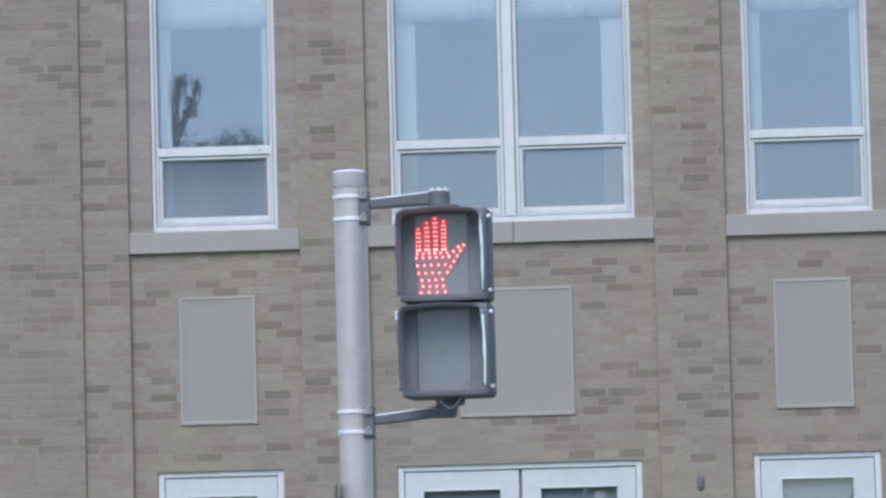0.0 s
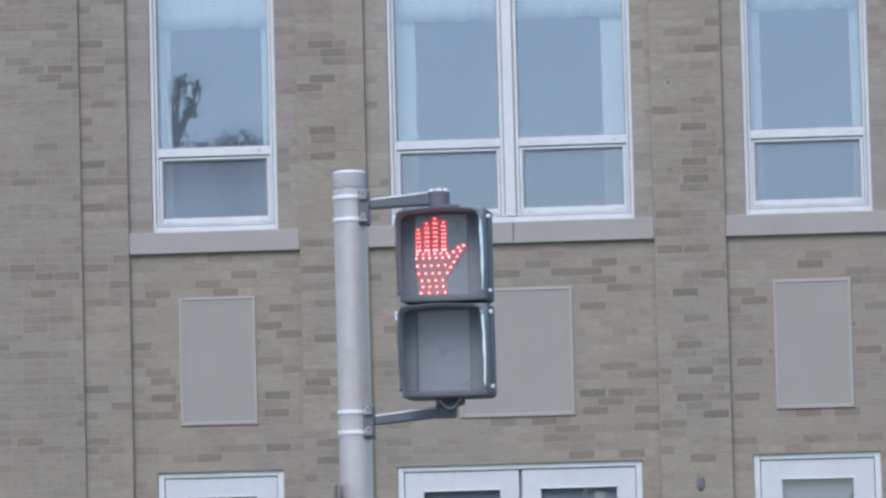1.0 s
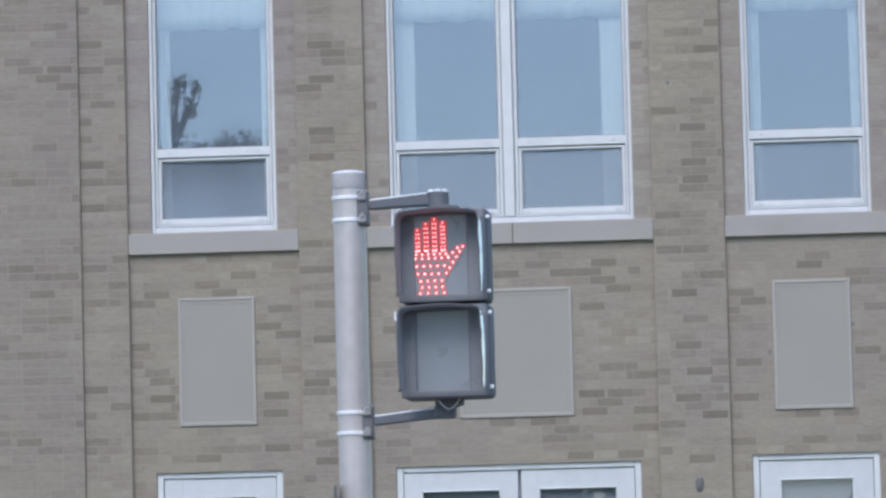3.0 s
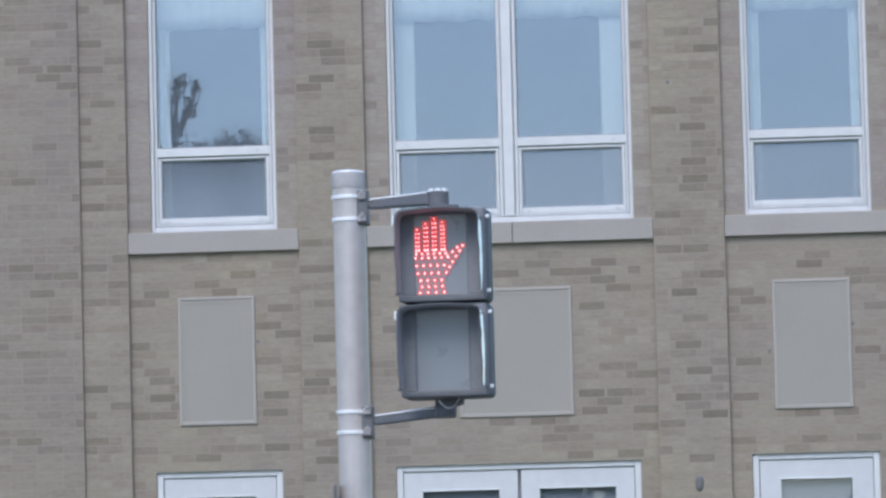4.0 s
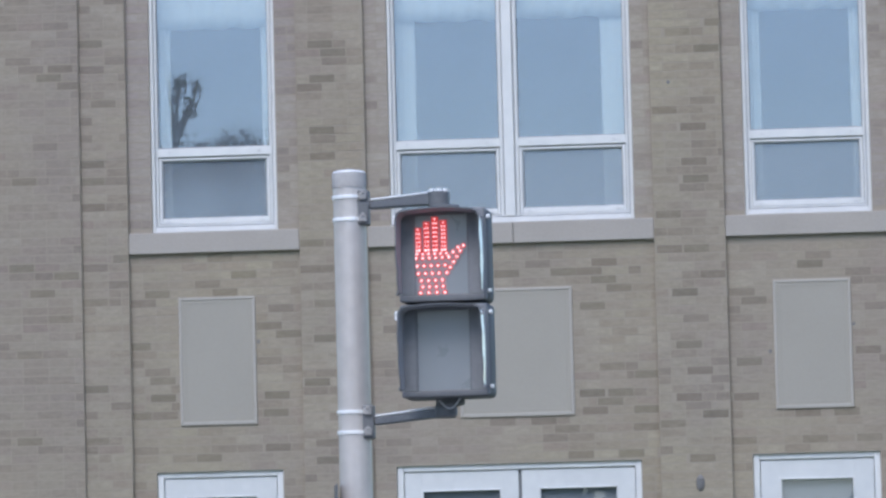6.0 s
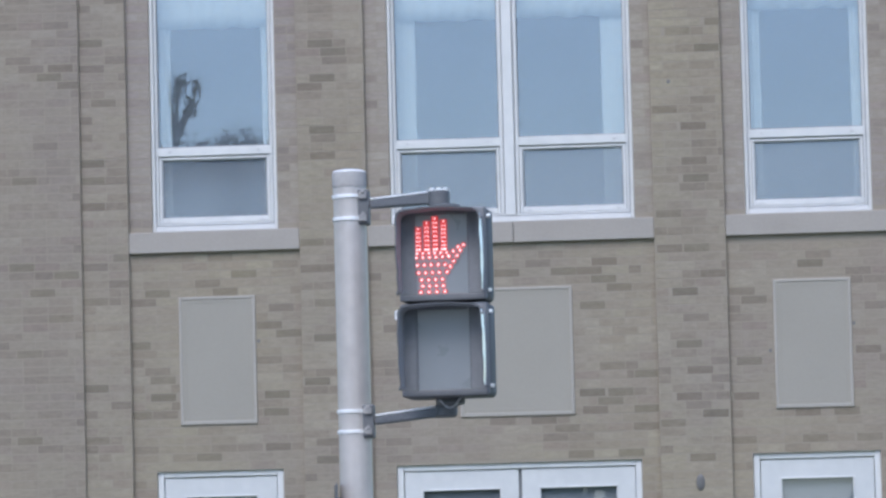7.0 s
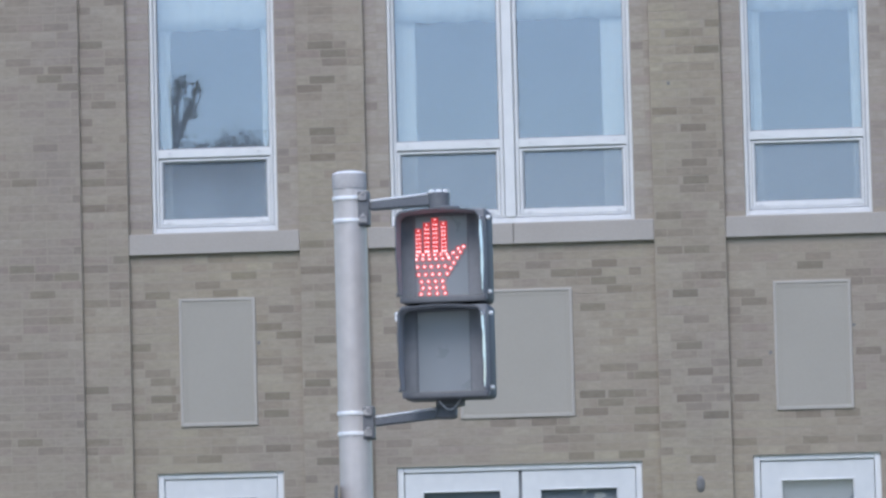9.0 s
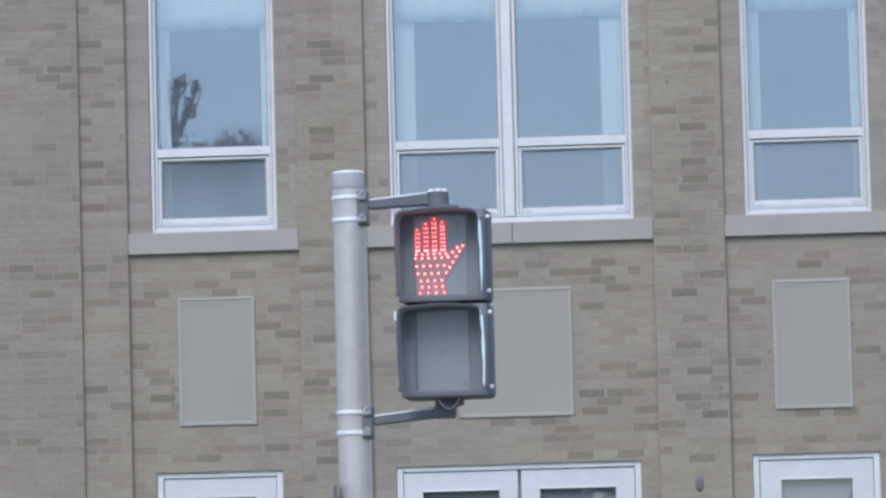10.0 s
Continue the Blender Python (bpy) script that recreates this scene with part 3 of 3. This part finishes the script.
def bracket(name, z_bands, z_arm, reach, rise, drop, label):
    """Two steel bands clamp a channel block to the pole; an arm runs from it to the signal's hub."""
    zc = sum(z_bands) / 2
    ob = empty(name, (POLE_X, POLE_Y, zc), label, "bracket", group="signal brackets")
    for z in z_bands:
        bm = bmesh.new()
        r, w = POLE_R + 0.0035, 0.0065
        lathe(bm, [(POLE_R - 0.002, z - zc - w), (r, z - zc - w), (r + 0.001, z - zc), (r, z - zc + w), (POLE_R - 0.002, z - zc + w)], 40)
        part("band", bm, STEEL, ob, "bright stainless steel band", soft=True)
        bm = bmesh.new()
        box(bm, 0.036, 0.062, -0.062, -0.034, z - zc - 0.012, z - zc + 0.012, 0.004, 2)
        tube(bm, (0.05, -0.07, z - zc + 0.014), (0.05, -0.045, z - zc + 0.014), 0.006, seg=8)
        part("buckle", bm, CAP_METAL, ob, "dull grey steel buckle")
    half = abs(z_bands[0] - z_bands[1]) / 2 + 0.022
    bm = bmesh.new()
    box(bm, 0.030, 0.070, -0.050, 0.02, -half, half, 0.006, 2)
    box(bm, 0.062, 0.080, -0.042, -0.006, z_arm - zc - 0.022, z_arm - zc + 0.014, 0.004)
    part("channel", bm, CASTING, ob)
    # tapered arm
    x1, y1 = reach
    bm = bmesh.new()
    za, zb = z_arm - zc, z_arm - zc + rise
    ring0 = [(0.072, -0.045, za - 0.026), (0.072, -0.005, za - 0.026), (0.072, -0.008, za + 0.006), (0.072, -0.042, za + 0.006)]
    ring1 = [(x1, y1 - 0.026, zb - drop), (x1, y1 + 0.026, zb - drop), (x1, y1 + 0.023, zb + 0.004), (x1, y1 - 0.023, zb + 0.004)]
    v0, v1 = [bm.verts.new(p) for p in ring0], [bm.verts.new(p) for p in ring1]
    for i in range(4):
        bm.faces.new((v0[i], v0[(i + 1) % 4], v1[(i + 1) % 4], v1[i]))
    bm.faces.new(v0)
    bm.faces.new(v1)
    bmesh.ops.bevel(bm, geom=list(bm.edges), offset=0.005, segments=2, affect="EDGES")
    part("arm", bm, CASTING, ob)
    # pale strip laid on as the highlight along the arm's top
    bm = bmesh.new()
    tube(bm, (0.076, -0.041, za + 0.006), (x1 - 0.04, y1 + 0.002, zb + 0.002), 0.0042, 0.004, 10)
    part("top_highlight", bm, STEEL, ob, "bright strip standing in for the highlight on the arm's top edge", soft=True)
    return ob, Vector((x1, y1, zb))


def fastener(ob, x, y, z, r=0.009, h=0.007):
    bm = bmesh.new()
    tube(bm, (x, y, z), (x, y, z + h * 0.6), r * 1.5, seg=14)
    tube(bm, (x, y, z + h * 0.6), (x, y, z + h * 1.5), r, seg=6)
    part("bolt", bm, STEEL, ob, "bright steel bolt")


signal_post()
upper, e = bracket("upper_bracket", (3.127, 3.050), 3.108, (0.318, -0.165), 0.010, 0.040, "dark cast arm clamped to the pole above the signal")
bm = bmesh.new()
lathe(bm, [(0.036, -0.052), (0.036, 0.0), (0.03, 0.006)], 24, Matrix.Translation(e))
part("hub", bm, CASTING, upper, soft=True)
for dx, dy in ((-0.024, -0.012), (0.0, -0.024), (0.022, -0.01), (0.0, 0.014)):
    fastener(upper, e.x + dx, e.y + dy, e.z + 0.004)
lower, e = bracket("lower_bracket", (2.390, 2.320), 2.368, (0.325, -0.165), 0.02, 0.03, "dark cast arm clamped to the pole below the signal")
bm = bmesh.new()
lathe(bm, [(0.03, -0.034), (0.038, -0.026), (0.038, 0.006), (0.028, 0.02), (0.028, 0.05)], 24, Matrix.Translation(e))
part("hub", bm, CASTING, lower, soft=True)


# ---------------------------------------------------------------- the pedestrian signal
SECTION = 0.322


def visor_shell(bm, zc):
    """A cap visor: an upturned trough open below, its rim cut back towards the bottom."""
    half, up_, down, t = 0.1408, 0.147, -0.128, 0.004
    path = []
    for k in range(17):
        path.append((-half - 0.002 * math.sin(k / 16 * math.pi), down + (up_ - 0.033 - down) * k / 16))
    for k in range(1, 7):
        a = math.pi - k / 6 * math.pi / 2
        path.append((-half + 0.028 + 0.028 * math.cos(a), up_ - 0.033 + 0.028 * math.sin(a)))
    for k in range(1, 6):
        path.append((-half + 0.028 + (2 * half - 0.056) * k / 5, up_ - 0.005 + 0.008 * math.sin(k / 5 * math.pi)))
    for k in range(1, 7):
        a = math.pi / 2 - k / 6 * math.pi / 2
        path.append((half - 0.028 + 0.028 * math.cos(a), up_ - 0.033 + 0.028 * math.sin(a)))
    for k in range(1, 17):
        path.append((half + 0.002 * math.sin(k / 16 * math.pi), up_ - 0.033 + (down - up_ + 0.033) * k / 16))
    depth = lambda z: 0.114 - 0.03 * max(0.0, (0.06 - z) / 0.19) ** 1.5
    warp = lambda z: 0.0011 * math.sin(z * 61 + zc * 9) + 0.0006 * math.sin(z * 143 + 1)     # the moulding is a little wavy
    steps = (0, 0.25, 0.5, 0.75, 1)
    outer, inner = [], []
    for x, z in path:
        s = 1 - t / half
        d = depth(z)
        wide = lambda f: (1 + 0.006 * f) + warp(z) / half * f * f
        outer.append([bm.verts.new((x * wide(f), -0.052 - d * f, zc + z * (1 + 0.012 * f))) for f in steps])
        inner.append([bm.verts.new((x * s * wide(f), -0.052 - d * f, zc + z * (s if z > 0 else 1) * (1 + 0.012 * f))) for f in steps])
    for grid in (outer, inner):
        for a, b in zip(grid, grid[1:]):
            for j in range(4):
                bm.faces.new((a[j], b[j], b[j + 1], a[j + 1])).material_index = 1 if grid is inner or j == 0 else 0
    for i in range(len(path) - 1):
        for f in (4, 0):
            bm.faces.new((outer[i][f], outer[i + 1][f], inner[i + 1][f], inner[i][f])).material_index = 2
    for i in (0, len(path) - 1):
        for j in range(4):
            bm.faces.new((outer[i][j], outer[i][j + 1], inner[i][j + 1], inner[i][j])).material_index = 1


def pedestrian_signal():
    head = empty("pedestrian_signal", (1.279, -20.845, 2.7365), "black two-section pedestrian signal with a flashing red palm", "traffic signal", rz=-4.5)
    for k, zc in enumerate((SECTION / 2, -SECTION / 2)):
        bm = bmesh.new()
        box(bm, -0.150, 0.150, -0.022, 0.135, zc - SECTION / 2 + 0.002, zc + SECTION / 2 - 0.002, 0.018, 3)
        part("housing", bm, HOUSING, head, soft=True)
        bm = bmesh.new()
        border(bm, -0.148, 0.148, zc - 0.156, zc + 0.156, 0.057, 0.063, 0.024, 0.022, -0.054, -0.0225, 0.006)
        door = part("door", bm, BLACK, head)
        bm = bmesh.new()
        box(bm, -0.110, 0.110, -0.0445, -0.030, zc - 0.139, zc + 0.139, 0.002)
        part("lens", bm, LENS, door, "smoked grey lens panel")
        bm = bmesh.new()
        box(bm, -0.146, 0.146, -0.064, -0.0545, zc - 0.158, zc - 0.136, 0.006, 2)
        part("ledge", bm, HOUSING, door)
        for sx in (-1, 1):
            for dz in (-0.125, 0.125):
                bm = bmesh.new()
                tube(bm, (sx * 0.150, -0.03, zc + dz), (sx * 0.162, -0.03, zc + dz), 0.007, seg=10)
                tube(bm, (sx * 0.156, -0.045, zc + dz), (sx * 0.156, -0.012, zc + dz), 0.005, seg=8)
                part("latch", bm, STEEL if sx > 0 else CASTING, door)
        # mounting tab in pale steel, its colour standing in for a white glint
        bm = bmesh.new()
        box(bm, -0.173, -0.1505, -0.010, 0.010, zc + 0.108, zc + 0.140, 0.004)
        part("glint_tab", bm, STEEL, door, "pale metal tab standing in for a glint")
        bm = bmesh.new()
        visor_shell(bm, zc)
        visor = part("visor", bm, VISOR, head, "glossy black cap visor", soft=True)
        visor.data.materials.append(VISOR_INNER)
        visor.data.materials.append(VISOR_RIM)
    bm = bmesh.new()
    lathe(bm, [(0.05, SECTION - 0.004), (0.05, SECTION + 0.012), (0.036, SECTION + 0.016)], 24, Matrix.Translation((0, 0.06, 0)))
    part("top_collar", bm, CASTING, head, soft=True)
    bm = bmesh.new()
    lathe(bm, [(0.034, -SECTION - 0.022), (0.05, -SECTION - 0.016), (0.05, -SECTION + 0.004)], 24, Matrix.Translation((0, 0.06, 0)))
    part("bottom_collar", bm, CASTING, head, soft=True)
    # a lead loops under the head
    bm = bmesh.new()
    pts = [Vector((-0.03 + 0.075 * u, 0.0 + 0.01 * u, -SECTION - 0.004 - 0.034 * math.sin(u * math.pi) + 0.012 * u)) for u in [i / 12 for i in range(13)]]
    for p, q in zip(pts, pts[1:]):
        tube(bm, p, q, 0.0028, seg=8)
    part("lead", bm, CLIP, head, "thin pale cable loop", soft=True)
    return head


def stop_symbol(head):
    """The diodes of the raised palm sit on one slim added carrier; drawing it back behind the lens stands in for
    switching off.
    """
    zc = SECTION / 2
    fingers = [(-0.075, 0.082), (-0.046, 0.102), (-0.0175, 0.117), (0.011, 0.105)]
    bm = bmesh.new()
    outline = [(-0.086, 0.007), (0.024, 0.007), (0.040, 0.008), (0.073, 0.034), (0.088, 0.022), (0.028, -0.072), (0.018, -0.080), (0.020, -0.140),
               (-0.076, -0.140), (-0.078, -0.075), (-0.088, -0.02)]
    front, rear = [bm.verts.new((x, -0.001, z)) for x, z in outline], [bm.verts.new((x, 0, z)) for x, z in outline]
    bm.faces.new(front)
    bm.faces.new(rear[::-1])
    for i in range(len(outline)):
        j = (i + 1) % len(outline)
        bm.faces.new((front[i], front[j], rear[j], rear[i]))
    carrier = new("stop_symbol", mesh_of("stop_symbol", bm, LED_DIM))
    carrier.parent = head
    tagged(carrier, "red lit palm of small diodes")
    # glowing bars give the bloom that fills each finger
    for x, ztop in fingers:
        bm = bmesh.new()
        box(bm, x - 0.0118, x + 0.0118, -0.0012, 0.0, 0.0072, ztop + 0.007, 0.0005)
        part("finger", bm, LED_HALO, carrier)
    dot = bmesh.new()
    bmesh.ops.create_icosphere(dot, subdivisions=1, radius=1, matrix=Matrix.Diagonal((0.0047, 0.003, 0.0047, 1)))
    dot_mesh = mesh_of("diode", dot, LED_RED)
    # a glowing disc behind each palm diode draws its bloom
    ring = bmesh.new()
    bmesh.ops.create_cone(ring, cap_ends=True, segments=12, radius1=0.0088, radius2=0.0088, depth=0.0008, matrix=Matrix.Rotation(radians(90), 4, "X"))
    ring_mesh = mesh_of("bloom_disc", ring, LED_HALO)
    spots = []
    for x, ztop in fingers:
        n = int((ztop - 0.010) / 0.0135) + 1
        for k in range(n):
            z = ztop - k * (ztop - 0.012) / (n - 1)
            spots += [(x - 0.0045, z), (x + 0.0045, z)] if k else [(x, z)]
    # rows across the palm and wrist: height, first, last, count
    for z, x0, x1, n in ((0.0, -0.080, 0.020, 6), (-0.014, -0.083, 0.028, 6), (-0.040, -0.080, 0.014, 5), (-0.066, -0.076, -0.006, 4),
                         (-0.090, -0.067, 0.004, 4), (-0.111, -0.063, 0.006, 4), (-0.131, -0.070, 0.012, 4)):
        spots += [(x0 + (x1 - x0) * i / (n - 1), z) for i in range(n)]
    for i in range(6):                            # outer and inner edge of the thumb
        spots.append((0.078 - 0.0115 * i, 0.024 - 0.0178 * i))
    for i in range(3):
        spots.append((0.060 - 0.017 * i, 0.018 - 0.014 * i))
    for x, z in spots:
        ob = new("diode", dot_mesh)
        ob.parent = carrier
        ob.location = (x, -0.002, z)
        ob.scale = (1, 1, 1) if z < 0.0125 or x > 0.03 else (0.62, 1, 0.62)
        if z < 0.0125 or x > 0.03:
            ob = new("bloom_disc", ring_mesh)
            ob.parent = carrier
            ob.location = (x, -0.0015, z)
    return carrier, zc


SIGNAL = pedestrian_signal()
SYMBOL, SYMBOL_Z = stop_symbol(SIGNAL)


def side_plate():
    """A narrow sign plate seen nearly edge-on, strapped to the pole's far side."""
    thing = empty("sign_plate", (POLE_X - POLE_R - 0.004, POLE_Y, 1.98), "dark back of a small metal sign strapped to the pole", "sign", rz=6)
    bm = bmesh.new()
    box(bm, -0.012, -0.006, -0.11, 0.19, -0.16, 0.165, 0.002)
    part("plate", bm, CASTING, thing)
    bm = bmesh.new()
    box(bm, -0.006, 0.006, -0.02, 0.02, -0.12, 0.12, 0.002)
    part("strap_mount", bm, CASTING, thing)


side_plate()


# ---------------------------------------------------------------- across the street, behind the viewer: seen in the glass
def limb(bm, p0, p1, r0, r1, bend=0.0, seg=7):
    p0, p1 = Vector(p0), Vector(p1)
    side = Vector((random.uniform(-1, 1), random.uniform(-1, 1), 0)) * bend
    pts = [p0.lerp(p1, k / 4) + side * math.sin(k / 4 * math.pi) for k in range(5)]
    for k in range(4):
        tube(bm, pts[k], pts[k + 1], r0 + (r1 - r0) * k / 4, r0 + (r1 - r0) * (k + 1) / 4, seg, False)


def leaf_clump(bm, centre, size, n):
    for _ in range(n):
        d = Vector((random.gauss(0, 1), random.gauss(0, 1), random.gauss(0, 0.8))) * size * 0.5
        p = Vector(centre) + d
        m = Matrix.Translation(p) @ Euler([random.uniform(0, 6.3) for _ in range(3)]).to_matrix().to_4x4()
        s = random.uniform(0.035, 0.075)
        vs = [bm.verts.new(m @ Vector(q)) for q in ((-s, 0, 0), (0, -s * 0.5, 0.01), (s, 0, 0), (0, s * 0.5, 0.01))]
        bm.faces.new(vs)


def tree(at, trunk_top, ends, clump, leaves, thick, label):
    thing = empty("tree", at, label, "tree")
    bm = bmesh.new()
    limb(bm, (0, 0, -0.1), trunk_top, 0.2, 0.05, 0.12, 10)
    for x, y, z in ends:
        f = random.uniform(0.955, 1.0)
        root = Vector(trunk_top) * f
        limb(bm, root, (x, y, z), thick, thick * 0.3, 0.06)
    part("trunk", bm, BARK, thing)
    bm = bmesh.new()
    for x, y, z in ends:
        for _ in range(3):
            leaf_clump(bm, (x + random.uniform(-0.3, 0.3) * clump, y + random.uniform(-0.3, 0.3), z + random.uniform(-0.5, 0.2) * clump), clump, leaves)
    part("crown", bm, LEAF, thing)


random.seed(11)
tree((-9.55, -62.0, -0.05), (0.2, 0, 12.75), [(0.26, 0.1, 13.7), (0.52, -0.1, 13.4), (0.68, 0.1, 13.66), (0.16, 0.1, 13.5), (0.36, 0.0, 13.82), (0.5, 0, 13.2)], 0.17, 18, 0.065,
     "tall sparse tree with tufted top limbs across the street")
ends = []
for i in range(70):
    a, r = random.uniform(0, 6.28), math.sqrt(random.random()) * 2.6
    ends.append((r * math.cos(a), r * math.sin(a), 12.4 + 0.08 * min(r * math.cos(a), 0.6) - 0.02 * r * r + random.uniform(-0.32, 0.03)))
tree((-7.9, -63.0, -0.05), (0, 0, 9.5), ends + [(-0.25, 1.0, 12.66), (0.1, 1.0, 12.62)], 0.34, 24, 0.016, "broad leafy tree with an uneven crown across the street")


def reflected_backdrop():
    """A tree line added across the street, out of view, to darken the ground-floor panes; it shows only as a
    reflection.
    """
    rng = random.Random(5)
    bm = bmesh.new()
    for i in range(5000):
        x = rng.uniform(-60, 60)
        # the added tree line dips near x = 4 so the right pane mirrors sky
        top = 6.8 - 2.0 * math.sin(x * 0.35) + 0.8 * math.sin(x * 0.9 + 2)
        p = Vector((x, -96 + rng.uniform(-2, 2), top * math.sqrt(rng.random())))
        m = Matrix.Translation(p) @ Euler([rng.uniform(0, 6.3) for _ in range(3)]).to_matrix().to_4x4()
        s = rng.uniform(0.5, 1.1)
        bm.faces.new([bm.verts.new(m @ Vector(q)) for q in ((-s, 0, 0), (-s * 0.2, -s * 0.6, 0.1), (s, 0, 0), (s * 0.1, s * 0.6, 0.1))])
    solid("reflected_backdrop", bm, LEAF, "added tree line across the street, out of view, darkening the ground-floor panes", "woods", "stuff")


reflected_backdrop()


def cables():
    for k, (z0, z1, sag) in enumerate(((14.35, 12.4, 0.1), (16.55, 8.9, 0.1))):
        thing = empty("overhead_cable", (0, -61.0 - 0.3 * k, 0), "thin dark overhead cable sagging across the street", "cable", group="overhead cables")
        bm = bmesh.new()
        pts = [Vector((-13 + 39 * i / 40, 0, z0 + (z1 - z0) * i / 40 - sag * (1 - ((i - 20) / 20) ** 2))) for i in range(41)]
        for p, q in zip(pts, pts[1:]):
            tube(bm, p, q, 0.0028, seg=6, caps=False)
        part("wire", bm, RUBBER, thing)
    for x, h in ((-13, 17.0), (26, 12.8)):
        thing = empty("utility_pole", (x, -61.2, -0.05), "plain brown wooden utility pole carrying the cables", "pole", group="utility poles")
        bm = bmesh.new()
        tube(bm, (0, 0, 0), (0, 0, h), 0.18, 0.12, 14)
        part("shaft", bm, BARK, thing)
        bm = bmesh.new()
        box(bm, -0.06, 0.06, -0.6, 0.6, h - 0.6, h - 0.48, 0.01)
        part("crossarm", bm, BARK, thing)


cables()

# ---------------------------------------------------------------- bricks, piece by piece
random.seed(21)
for job in BRICK_JOBS:
    lay_bricks(*job)


def motions():
    """The lit palm flashes once a second: lit from 0.55 s past each second to 0.05 s past the next."""
    lit, unlit = pose(-0.006, -0.0465, SYMBOL_Z + 0.004), pose(-0.006, -0.012, SYMBOL_Z + 0.004)
    rows = [(0.0, lit)]
    for n in range(10):
        late = 0.08 if n == 4 else 0.0
        rows += [(n + 1 / 30 + late, lit), (n + 2 / 30 + late, unlit), (n + 16 / 30, unlit), (n + 17 / 30, lit)]
    rows.append((10.0, lit))
    walk(SYMBOL, rows)


motions()
